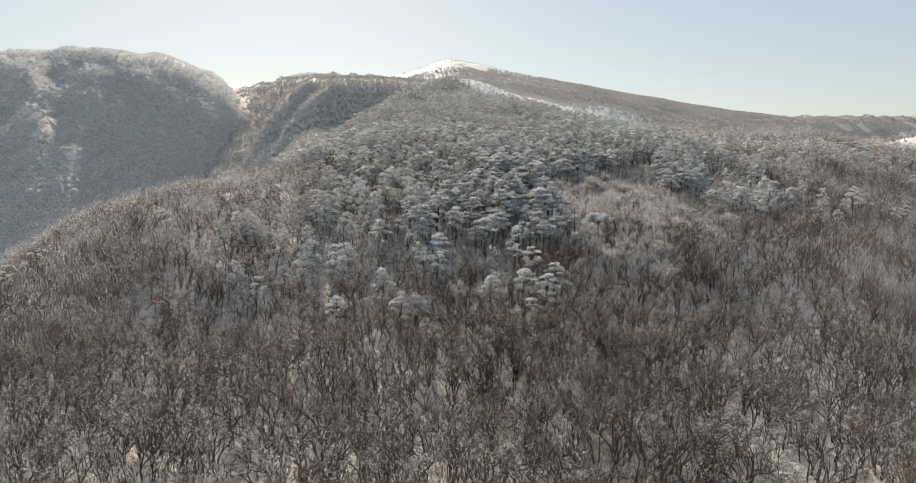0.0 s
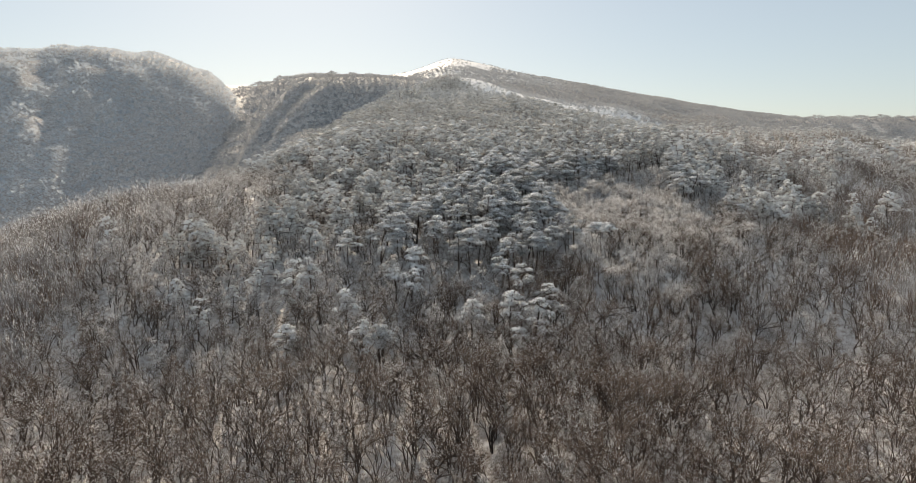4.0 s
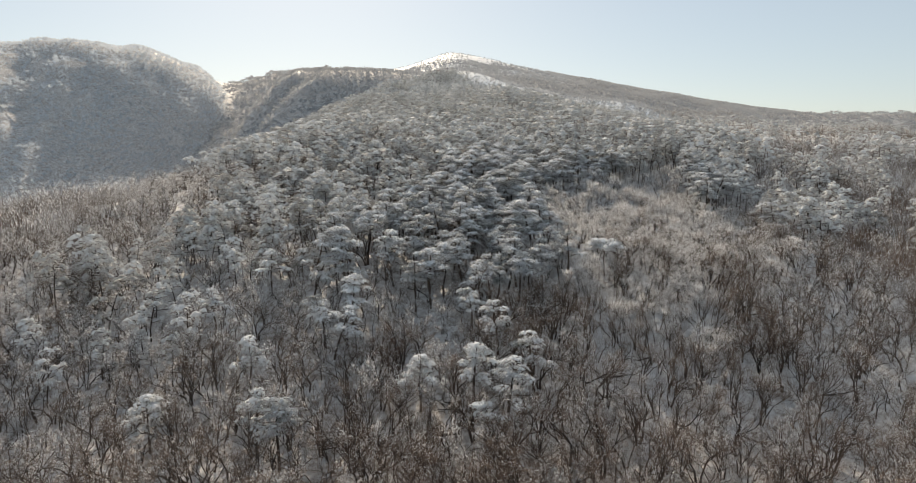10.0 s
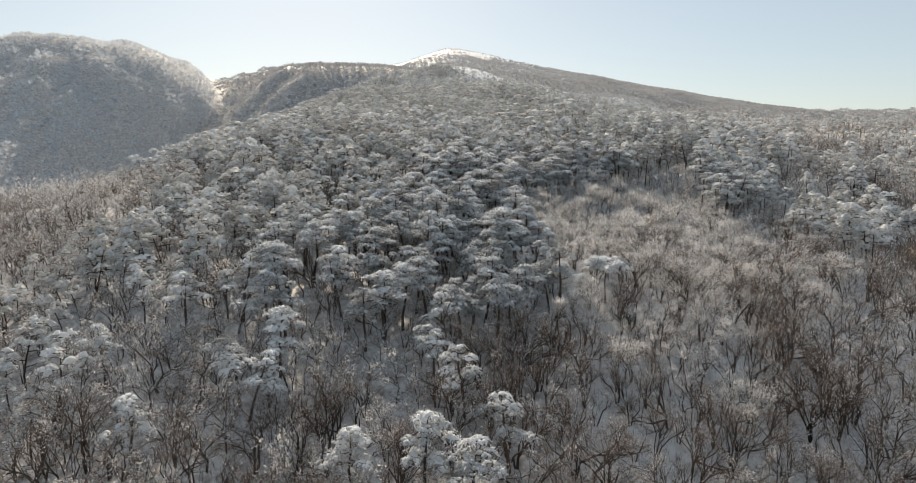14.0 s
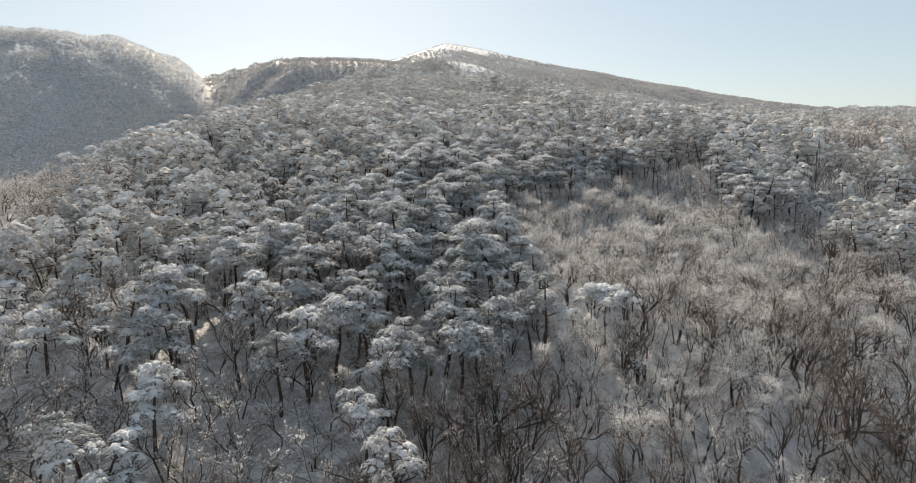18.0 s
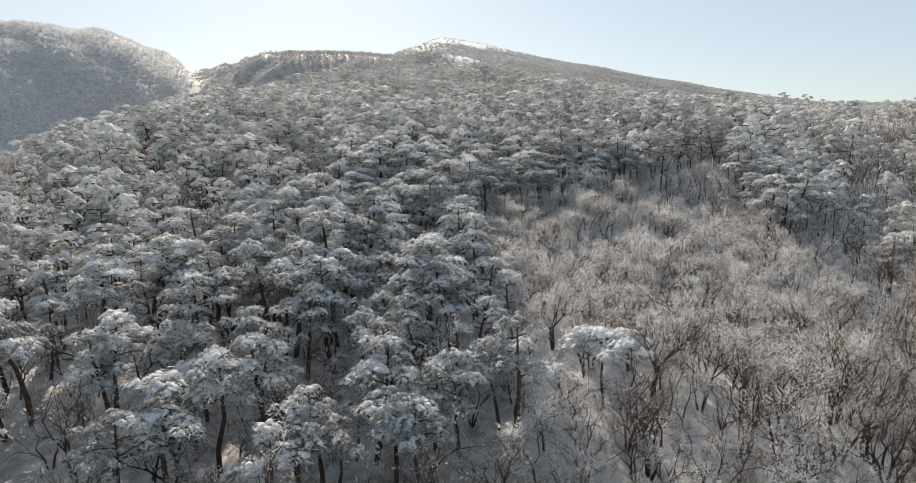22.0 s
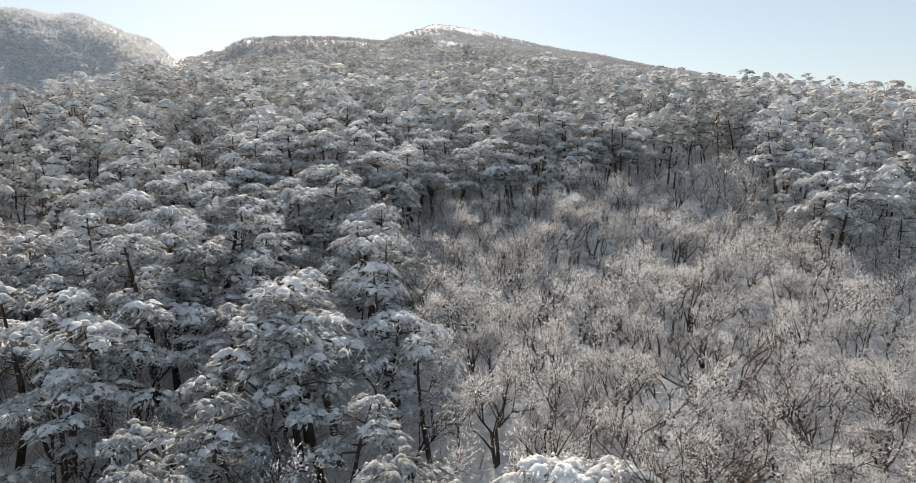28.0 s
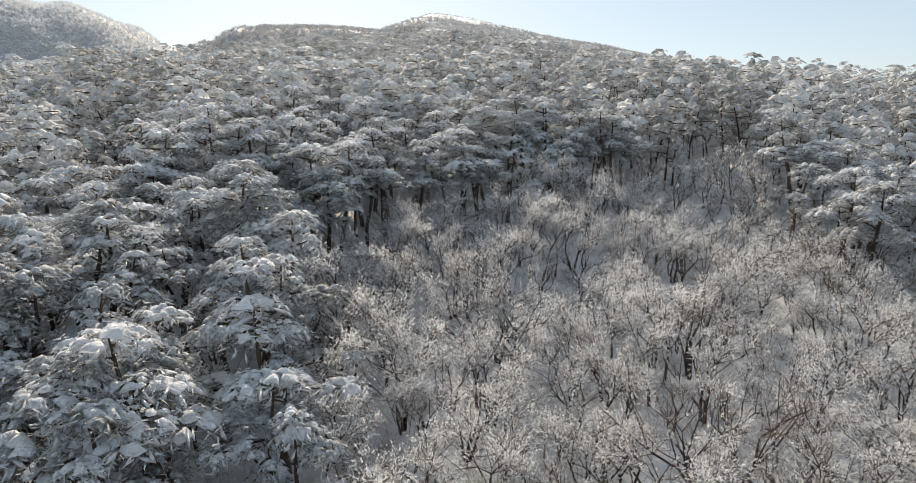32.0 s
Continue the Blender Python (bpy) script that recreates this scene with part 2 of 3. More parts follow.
gx = graded(-4200, -130, 140, 4200, 2.5, 1.05)
gy = graded(-1500, 20, 330, 4800, 2.5, 1.035)
GX, GY = np.meshgrid(gx, gy)
GZ = height(GX, GY)
ids = np.arange(GX.size).reshape(GX.shape)
quads = np.stack([ids[:-1, :-1], ids[:-1, 1:], ids[1:, 1:], ids[1:, :-1]], -1).reshape(-1, 4)
ground = new("ground", mesh_from("ground", np.stack([GX, GY, GZ], -1).reshape(-1, 3), quads, [SNOW_GROUND], None, True))
snow_top = np.clip((mountain(GX, GY) - 70) / 10, 0, 1) * (GX > -140) * (GX < 130) + 1.0 * (GX > 240) * (GX < 390) * (GY > 390) * (GY < 480) + 1.0 * (GX > -40) * (GX < 190) * (GY > 480) * (GY < 660)
near = np.exp(np.minimum(0, spur(GX, GY) - np.maximum.reduce([left_mountain(GX, GY), dark_hill(GX, GY), mountain(GX, GY), back_hills(GX, GY)])) / 4)
thick = np.clip(0.3 * np.clip((178 - GY) / 20, 0, 1) * (GX < 28) + 0.2 * np.clip((140 - GY) / 20, 0, 1) * (GX >= 28) + 0.42 + 0.45 * (1 - near) - snow_top, 0, 1) * np.clip((1700 - GY) / 300, 0, 1)
ground.data.attributes.new("brush", "FLOAT", "POINT").data.foreach_set("value", thick.ravel().astype(np.float32))
tagged(ground, "snow-covered mountain ground with patches of dead leaves", "ground", kind="structure")


# ---- trees, as arrays of triangles ----
class Shape:
    """Triangles gathered by part name."""

    def __init__(self, seed):
        self.r = np.random.RandomState(seed)
        self.v, self.f = {}, {}

    def add(self, part_name, verts, faces):
        v, f = self.v.setdefault(part_name, []), self.f.setdefault(part_name, [])
        base = sum(len(a) for a in v)
        v.append(np.asarray(verts, float).reshape(-1, 3))
        f.append(np.asarray(faces, int).reshape(-1, 3) + base)

    def arrays(self, part_name):
        return np.concatenate(self.v[part_name]), np.concatenate(self.f[part_name])

    def tube(self, part_name, points, radii, sides=3):
        rings = []
        for i, (p, r) in enumerate(zip(points, radii)):
            way = points[min(i + 1, len(points) - 1)] - points[max(i - 1, 0)]
            way = way / (np.linalg.norm(way) + 1e-9)
            a = np.cross(way, (0.3, 0.9, 0.1))
            a = a / np.linalg.norm(a)
            b = np.cross(way, a)
            ang = np.arange(sides) * 2 * math.pi / sides
            rings.append(p + r * (np.cos(ang)[:, None] * a + np.sin(ang)[:, None] * b))
        faces = []
        for i in range(len(rings) - 1):
            for k in range(sides):
                q = (k + 1) % sides
                a0, a1, b0, b1 = i * sides + k, i * sides + q, (i + 1) * sides + k, (i + 1) * sides + q
                faces += [(a0, a1, b1), (a0, b1, b0)]
        self.add(part_name, np.concatenate(rings), faces)

    def blades(self, part_name, roots, tips, width):
        """Thin tapering triangles from roots to tips."""
        roots, tips = np.asarray(roots), np.asarray(tips)
        n = len(roots)
        side = np.cross(tips - roots, self.r.normal(size=(n, 3)))
        side = side / (np.linalg.norm(side, axis=1, keepdims=True) + 1e-9) * np.asarray(width).reshape(-1, 1) / 2
        v = np.stack([roots - side, roots + side, tips], 1).reshape(-1, 3)
        self.add(part_name, v, np.arange(3 * n).reshape(-1, 3))

    def flecks(self, part_name, centres, size):
        """Small loose triangles about the given points."""
        n = len(centres)
        v = centres[:, None, :] + self.r.normal(size=(n, 3, 3)) * np.array((1, 1, 0.6)) * np.asarray(size).reshape(-1, 1, 1)
        self.add(part_name, v.reshape(-1, 3), np.arange(3 * n).reshape(-1, 3))


    def fingers(self, part_name, roots, tips, width, sides=4):
        """Plump spindles from roots to tips, fattest beyond the middle."""
        roots, tips = np.asarray(roots), np.asarray(tips)
        n = len(roots)
        way = tips - roots
        a = np.cross(way, self.r.normal(size=(n, 3)))
        a = a / (np.linalg.norm(a, axis=1, keepdims=True) + 1e-9)
        b = np.cross(way, a)
        b = b / (np.linalg.norm(b, axis=1, keepdims=True) + 1e-9)
        w = np.asarray(width).reshape(-1, 1) / 2
        mid = roots + way * 0.58 + self.r.normal(size=(n, 3)) * w * 0.3
        ring = [mid + w * (math.cos(6.283 * i / sides) * a + math.sin(6.283 * i / sides) * b) for i in range(sides)]
        v = np.stack([roots, tips, *ring], 1).reshape(-1, 3)
        one = [(0, 2 + i, 2 + (i + 1) % sides) for i in range(sides)] + [(1, 2 + (i + 1) % sides, 2 + i) for i in range(sides)]
        f = (np.array(one)[None] + (np.arange(n) * (sides + 2))[:, None, None]).reshape(-1, 3)
        self.add(part_name, v, f)


def unit(v):
    return v / (np.linalg.norm(v) + 1e-9)


def bare_tree(seed, tall, stems, depth, twigs, frost, twig_w, fleck, sides=3, spread=1.0, stem=0.35):
    """A leafless broad-leaved tree: stems that fork upwards, fine twigs, rime on the twigs."""
    s = Shape(seed)
    r = s.r
    ends = []

    def grow(p, way, length, radius, level):
        bend = unit(way + r.normal(size=3) * 0.34 + np.array((0, 0, 0.12)))
        mid = p + way * length * 0.5
        end = mid + bend * length * 0.5
        s.tube("trunk" if level == 0 else "branches", [p, mid, end] if level < 2 else [p, end],
               [radius, radius * 0.8, radius * 0.62] if level < 2 else [radius, radius * 0.45], sides)
        if level >= 1:
            ends.append((mid, bend, length))
        if level >= depth:
            ends.append((end, bend, length))
            ends.append((end, bend, length))
            return
        for _ in range(3 if r.rand() < 0.6 else 2):
            side = unit(np.cross(bend, r.normal(size=3)))
            turn = r.uniform(0.4, 0.85) * spread
            child = unit(bend * math.cos(turn) + side * math.sin(turn) + np.array((0, 0, 0.14)))
            grow(end if r.rand() < 0.65 else mid, child, length * r.uniform(0.6, 0.85), radius * (0.54 if stem > 0.36 else 0.52), level + 1)

    for k in range(stems):
        a = r.uniform(0, 6.283)
        lean = r.uniform(0.05, 0.35)
        way = unit(np.array((math.cos(a) * lean, math.sin(a) * lean, 1)))
        start = np.array((math.cos(a) * 0.12 * (stems > 1), math.sin(a) * 0.12 * (stems > 1), -0.3))
        grow(start, way, tall * stem * r.uniform(0.86, 1.14), 0.132 * tall / 7 * r.uniform(0.8, 1.2) * (1.0 if stems < 3 else 0.8) * (1.0 if depth > 2 else 0.75), 0)
    p = np.array([e[0] for e in ends])
    w = np.array([e[1] for e in ends])
    pick = r.randint(0, len(p), twigs)
    roots = p[pick] + r.normal(size=(twigs, 3)) * 0.15
    way = w[pick] + r.normal(size=(twigs, 3)) * 0.8 + np.array((0, 0, 0.1))
    way = way / np.linalg.norm(way, axis=1, keepdims=True)
    tips = roots + way * r.uniform(0.3, 0.85, (twigs, 1)) * tall / 7
    s.blades("twigs", roots, tips, twig_w * r.uniform(0.7, 1.3, twigs))
    if frost:
        pick = r.randint(0, twigs, frost)
        t = r.uniform(0.45, 1.08, (frost, 1))
        along = (tips[pick] - roots[pick]) * 0.5 + r.normal(size=(frost, 3)) * fleck
        along = along / np.linalg.norm(along, axis=1, keepdims=True) * fleck * r.uniform(2.0, 5.0, (frost, 1))
        start = roots[pick] * (1 - t) + tips[pick] * t + np.array((0, 0, 0.02))
        s.blades("rime", start - along * 0.5, start + along * 0.5, fleck * r.uniform(1.0, 2.2, frost))
        tufts = frost // 4
        s.flecks("rime", tips[r.randint(0, twigs, tufts)] + r.normal(size=(tufts, 3)) * 0.05, np.full(tufts, fleck * 1.5))
    return s


def pad(s, c, rad, thick, lumps, fingers, fat, needles, sprays, nw, tag="", sides=4):
    """One snow-laden spray of a pine: flat mounds of snow with drooping fingers round them, white tips and green needles below."""
    r = s.r
    stretch, yaw = r.uniform(0.8, 1.25), r.uniform(0, 6.283)

    def place(d, ang, up):
        x, y = d * np.cos(ang) * stretch, d * np.sin(ang) / stretch
        return c + np.stack([x * math.cos(yaw) - y * math.sin(yaw), x * math.sin(yaw) + y * math.cos(yaw), up], 1)

    k, rings = (7, 2) if sides > 3 else (5, 1 if thick > 0.9 else 2)
    a, q = r.uniform(0, 6.283, lumps), np.sqrt(r.uniform(0.12, 0.62, lumps))
    a[0], q[0] = 0, 0.1
    mids = place(rad * q, a, thick * (0.45 - 1.0 * q ** 2 + r.normal(size=lumps) * 0.18))
    for m in mids:
        size = rad * (r.uniform(1.25, 2.45) * fat if lumps > 3 else r.uniform(0.42, 0.62) if lumps > 1 else 0.75)
        high = min(size, thick) * (0.8 if sides > 3 else 1.1)
        lean = (m - c) / rad * 0.5
        ph = r.uniform(0, 6.283)
        v, f = [m + (0, 0, high * 0.45)], []
        for i in range(1, rings + 1):
            e = i / rings
            ang = (np.arange(k) + 0.5 * (i % 2)) * 6.283 / k + ph + r.normal(size=k) * 0.12
            d = size * e ** 0.8 * (1 + e * (0.25 * np.sin(3 * ang + ph) + r.normal(size=k) * 0.2))
            z = high * (0.45 - 0.85 * e ** 1.8 + r.normal(size=k) * 0.12) - d * (np.cos(ang) * lean[0] + np.sin(ang) * lean[1])
            v += list(m + np.stack([d * np.cos(ang), d * np.sin(ang), z], 1))
        for n in range(k):
            f.append((0, 1 + n, 1 + (n + 1) % k))
            for i in range(rings - 1):
                p, o = 1 + i * k + n, 1 + i * k + (n + 1) % k
                f += [(p, p + k, o + k), (p, o + k, o)]
        s.add("snow" + tag, v, f)
    n = fingers
    a, q = r.uniform(0, 6.283, n), np.sqrt(r.uniform(0.25, 0.85, n))
    clump = r.randint(0, 5, n) * 1.2566 + 0.4 * np.sin(7 * a)
    a = np.where(q > 0.45, clump + r.normal(size=n) * 0.34, a)
    lift = thick * (0.55 - 1.15 * q ** 2 + r.normal(size=n) * 0.25)
    reach = r.uniform(0.28, 0.5, n) * rad * (1.15 if sides < 4 else 1)
    root = place(rad * q * 0.9, a, lift)
    tip = place(rad * q * 0.9 + reach, a + r.normal(size=n) * 0.3, lift - reach * (0.05 + 0.7 * q + r.uniform(-0.1, 0.3, n)))
    s.fingers("snow" + tag, root, tip, fat * r.uniform(0.7, 1.35, n), sides)
    n = sprays
    if n:
        a, q = r.uniform(0, 6.283, n), np.sqrt(r.uniform(0.2, 1.0, n))
        lift = thick * (0.5 - 1.15 * q ** 2 + r.normal(size=n) * 0.3)
        reach = r.uniform(0.14, 0.32, n) * rad
        root = place(rad * q * 1.05, a, lift)
        tip = place(rad * q * 1.05 + reach, a + r.normal(size=n) * 0.4, lift - reach * r.uniform(-0.1, 1.2, n))
        s.blades("snow" + tag, root, tip, nw * r.uniform(0.8, 1.6, n))
    n = needles
    if n:
        a, d = r.uniform(0, 6.283, n), rad * np.sqrt(r.uniform(0.05, 1.0, n))
        root = place(d * 0.95, a, thick * (-0.1 + r.uniform(-0.5, 0.4, n) - 0.7 * (d / rad) ** 2))
        tip = root + np.stack([np.cos(a + yaw), np.sin(a + yaw), r.uniform(-0.8, 0.3, n)], 1) * r.uniform(0.2, 0.42, (n, 1)) * rad * 0.6
        s.blades("needles" + tag, root, tip, nw * r.uniform(0.6, 1.2, n))


def pine_tree(seed, tall, limbs, lumps, fingers, fat, needles, sprays, nw, spread=3.0, sides=5, split=False, low=0.56):
    """A broad mountain pine: bare lower trunk, flat tiers of snow-laden foliage on crooked limbs."""
    s = Shape(seed)
    r = s.r
    pts, p = [], np.array((0, 0, -0.3))
    way = unit(np.array((r.normal() * 0.1, r.normal() * 0.1, 1)))
    for i in range(5):
        pts.append(p)
        p = p + way * (tall * 0.96 + 0.3) / 4
        way = unit(way + np.array((r.normal() * 0.12, r.normal() * 0.12, 0.25)))
    r0 = (0.19 if sides > 3 else 0.13) * tall / 8
    puff = 1.0 if sides > 3 else 1.6
    s.tube("trunk", pts if sides > 3 else pts[:4], [r0, r0 * 0.85, r0 * 0.68, r0 * 0.45, r0 * 0.15][:5 if sides > 3 else 4], sides)
    pts = np.array(pts)
    pad(s, pts[-1] + (0, 0, 0.05), r.uniform(0.9, 1.2), 0.45, lumps, fingers, fat, needles, sprays, nw, "#0" if split else "", min(sides, 4))
    a = r.uniform(0, 6.283)
    for i in range(limbs):
        tag = "#%d" % (i + 1) if split else ""
        q = (i + 0.5) / limbs
        h = tall * (low + (0.95 - low) * q) + r.normal() * 0.2
        a += 2.4 + r.normal() * 0.4
        reach = spread * (1.05 - 0.6 * q ** 1.5) * r.uniform(0.5, 1.2)
        t = np.clip((h + 0.3) / (tall * 0.96 + 0.3) * 4, 0, 3.99)
        root = pts[int(t)] * (1 - t % 1) + pts[int(t) + 1] * (t % 1)
        out = np.array((math.cos(a), math.sin(a), 0))
        across = np.array((-math.sin(a), math.cos(a), 0))
        mid = root + out * reach * 0.5 + across * r.normal() * 0.15 + (0, 0, reach * 0.12)
        end = root + out * reach + (0, 0, reach * r.uniform(-0.05, 0.2))
        s.tube("limbs" + tag, [root, mid, end] if sides > 3 else [root, end], [0.06, 0.045, 0.02] if sides > 3 else [0.07, 0.03], 3)
        pad(s, end + (0, 0, 0.1), r.uniform(0.75, 1.1) * (1.1 - 0.25 * q), r.uniform(0.3, 0.5) * puff, lumps, fingers, fat, needles, sprays, nw, tag, min(sides, 4))
        if reach > 1.2 and r.rand() < 0.7:
            pad(s, mid + across * r.uniform(-0.9, 0.9) + (0, 0, 0.2), r.uniform(0.75, 1.05), r.uniform(0.3, 0.45) * puff, lumps, fingers, fat, needles, sprays, nw, tag, min(sides, 4))
    return s


PARTS = {"trunk": BARK, "branches": BRANCH, "twigs": TWIG, "rime": FROST, "limbs": PINE_BARK, "needles": NEEDLE, "snow": SNOW}
MID = {"trunk": BARK, "branches": BRANCH, "twigs": MID_TWIG, "rime": MID_FROST, "limbs": PINE_BARK, "needles": MID_NEEDLE, "snow": MID_SNOW}


def joined(shape, keys, mats):
    """One mesh of several named sets of triangles, each with its own material."""
    V, F, M, off = [], [], [], 0
    for n, key in enumerate(keys):
        v, f = shape.arrays(key)
        V.append(v)
        F.append(f + off)
        M.append(np.full(len(f), n))
        off += len(v)
    return np.concatenate(V), np.concatenate(F), mats, np.concatenate(M)


def thing_of(shape, name, label, category, group, bark, twig=TWIG, snow=SNOW):
    """A tree as an Empty with its parts, kept as the pattern for its copies: trunk, crown and rime, or trunk and each bough."""
    top = new(name)
    tagged(top, label, category, group)
    sets = {"trunk": ["trunk"]}
    for key in shape.v:
        if "#" in key:
            sets.setdefault("bough" + key[key.index("#"):], []).append(key)
    if "twigs" in shape.v:
        sets["crown"] = ["branches", "twigs"]
        sets["rime"] = ["rime"]
    for part_name, keys in sets.items():
        plain = part_name.split("#")[0]
        wood = [k for k in keys if k.split("#")[0] in ("trunk", "limbs", "branches", "twigs")]
        green = [k for k in keys if k not in wood]
        last = top
        for sub, chosen in ((plain, wood), ("rime" if plain == "rime" else "foliage", green)):
            if not chosen:
                continue
            mats = [bark if k == "trunk" else twig if k == "twigs" else snow if k[:4] == "snow" else PARTS[k.split("#")[0]] for k in chosen]
            ob = new(sub, mesh_from(sub, *joined(shape, chosen, mats), sub == "foliage"))
            ob.parent = last
            last = ob
            if sub == "rime":
                tagged(ob, "white rime on the twigs", kind="stuff")
            if sub == "foliage":
                tagged(ob, "green needles under pillows of snow")
    return top


def stuff_of(name, shapes, mats, which, where, turn, size, label, category):
    """Many trees joined into one mesh: each takes the shape numbered in which."""
    V, F, M, T, base = [], [], [], [], 0
    tones = np.random.RandomState(len(which)).uniform(size=len(which))
    names = sorted({k for s in shapes for k in s.v})
    for i, s in enumerate(shapes):
        sel = np.nonzero(which == i)[0]
        if not len(sel):
            continue
        sv, sf, sm, off = [], [], [], 0
        for key in s.v:
            v, f = s.arrays(key)
            sv.append(v)
            sf.append(f + off)
            sm.append(np.full(len(f), names.index(key)))
            off += len(v)
        sv, sf, sm = np.concatenate(sv), np.concatenate(sf), np.concatenate(sm)
        c, n = np.cos(turn[sel])[:, None], np.sin(turn[sel])[:, None]
        k = size[sel][:, None]
        x = (sv[None, :, 0] * c - sv[None, :, 1] * n) * k + where[sel, 0:1]
        y = (sv[None, :, 0] * n + sv[None, :, 1] * c) * k + where[sel, 1:2]
        z = sv[None, :, 2] * k + where[sel, 2:3]
        V.append(np.stack([x, y, z], -1).reshape(-1, 3))
        F.append((sf[None] + (np.arange(len(sel)) * len(sv))[:, None, None]).reshape(-1, 3) + base)
        M.append(np.tile(sm, len(sel)))
        T.append(np.repeat(tones[sel], len(sv)))
        base += len(sel) * len(sv)
    ob = new(name, mesh_from(name, np.concatenate(V), np.concatenate(F), [mats[k] for k in names], np.concatenate(M)))
    ob.data.attributes.new("tone", "FLOAT", "POINT").data.foreach_set("value", np.concatenate(T).astype(np.float32))
    return tagged(ob, label, category, kind="stuff")


# ---- where the woods stand ----
def jittered(x0, x1, y0, y1, step, seed):
    """Points of an uneven grid inside the wedge of land ahead."""
    r = np.random.RandomState(seed)
    x, y = np.meshgrid(np.arange(x0, x1, step), np.arange(y0, y1, step))
    x, y = x.ravel() + r.uniform(-0.46, 0.46, x.size) * step, y.ravel() + r.uniform(-0.46, 0.46, x.size) * step
    keep = (x > -0.74 * y - 14) & (x < 0.74 * y + 22)
    return x[keep], y[keep], r


def box(x, y, x0, x1, y0, y1, edge):
    """1 inside the rectangle, falling to 0 across its edge."""
    d = np.minimum(np.minimum(x - x0, x1 - x), np.minimum(y - y0, y1 - y))
    return np.clip(d / edge + 0.5, 0, 1)


def pine_share(x, y):
    """How much of the wood is pine at a place."""
    wob = 4 * waves(x, y, 40, 21)
    core = 0.9 * box(x + wob, y + wob * 0.6, -46, 66, 168, 262, 9)
    edge = np.maximum(0.45 * box(x + wob, y, -56, 28, 152, 174, 8), 0.05 * box(x + wob, y, -60, 26, 120, 160, 8))
    right = np.maximum(0.72 * box(x + wob, y + wob, 61, 86, 205, 262, 6), 0.2 * box(x, y, 84, 125, 196, 262, 9))
    groups = sum(np.exp(-((x - a) ** 2 + (y - b) ** 2) / 50.0) for a, b in ((77, 189), (98, 202), (97, 217), (84, 193)))
    beyond = 0.92 * box(x + wob, y + wob, -75, 96, 230, 600, 12)
    p = np.maximum.reduce([core, edge, right, 0.7 * groups, beyond, 0.2 * box(x, y, 90, 280, 240, 620, 20), 0.75 * box(x, y, 275, 420, 462, 560, 10), np.where(y < 150, 0.0, 0.012)])
    lo = np.interp(y + wob * 0.3, [120, 160, 172, 181, 191, 198, 204, 210, 215, 225], [29, 29, 31, 26, 25, 27, 31, 38, 47, 59])
    hi = np.interp(y + wob * 0.3, [120, 190, 200, 208, 225, 240], [95, 71, 64, 61, 67, 68])
    open_wood = np.clip(np.minimum(np.minimum(x - lo, hi - x), np.minimum(y - 118, 234 - y)) / 2 + 0.5, 0, 1)
    return p * (1 - open_wood)


def rime_share(x, y):
    """How much of the bare wood carries rime: little low down, much higher up."""
    return np.clip(0.38 + (y - 100) / 165 - 0.22 * np.clip((130 - y) / 40, 0, 1) + 0.1 * waves(x, y, 45, 22) + 0.2 * waves(x, y, 14, 23) + 0.3 * box(x, y, 10, 95, 165, 262, 15) + 0.2 * box(x, y, -45, 12, 138, 172, 10) - 0.38 * box(x + 5 * waves(x, y, 20, 37), y, 45, 95, 146, 180, 8) - 0.2 * box(x, y, -80, 8, 20, 126, 12) - 0.45 * box(x + 15 * waves(x, y, 30, 24), y, 84, 400, 170, 420, 20) + 0.2 * box(x, y, 22, 68, 176, 238, 4), 0.2, 0.995)


# ---- simpler trees for the distance ----
def clump(seed, tall, n, width, rime, fleck=0.4):
    s = Shape(seed)
    r = s.r
    root = np.stack([r.normal(0, 0.7, n), r.normal(0, 0.7, n), r.uniform(-0.03, 0.5, n) * tall], 1)
    tip = root * (1.7, 1.7, 1) + np.stack([r.normal(0, 0.13, n) * tall, r.normal(0, 0.13, n) * tall, r.uniform(0.15, 0.55, n) * tall], 1)
    s.blades("twigs", root, tip, width)
    pick = r.randint(0, n, rime)
    along = tip[pick] - root[pick] + r.normal(0, 0.8, (rime, 3))
    along = along / np.linalg.norm(along, axis=1, keepdims=True) * fleck * r.uniform(2.5, 6, (rime, 1))
    start = tip[pick] + r.normal(0, 0.25, (rime, 3))
    s.blades("rime", start - along * 0.5, start + along * 0.5, fleck * r.uniform(0.6, 1.1, rime))
    return s


def broad_clump(seed, tall, n, width):
    """A round leafless crown, as it looks from afar: a spray of fine twigs."""
    s = Shape(seed)
    r = s.r
    a, e = r.uniform(0, 6.283, n), r.uniform(0.1, 1.4, n)
    root = np.stack([r.normal(0, 0.5, n), r.normal(0, 0.5, n), r.uniform(-0.05, 0.4, n) * tall], 1)
    tip = root + np.stack([np.cos(a) * np.cos(e), np.sin(a) * np.cos(e), np.sin(e)], 1) * tall * r.uniform(0.4, 0.65, (n, 1))
    s.blades("twigs", tip, root, width * r.uniform(0.8, 1.6, n))
    return s


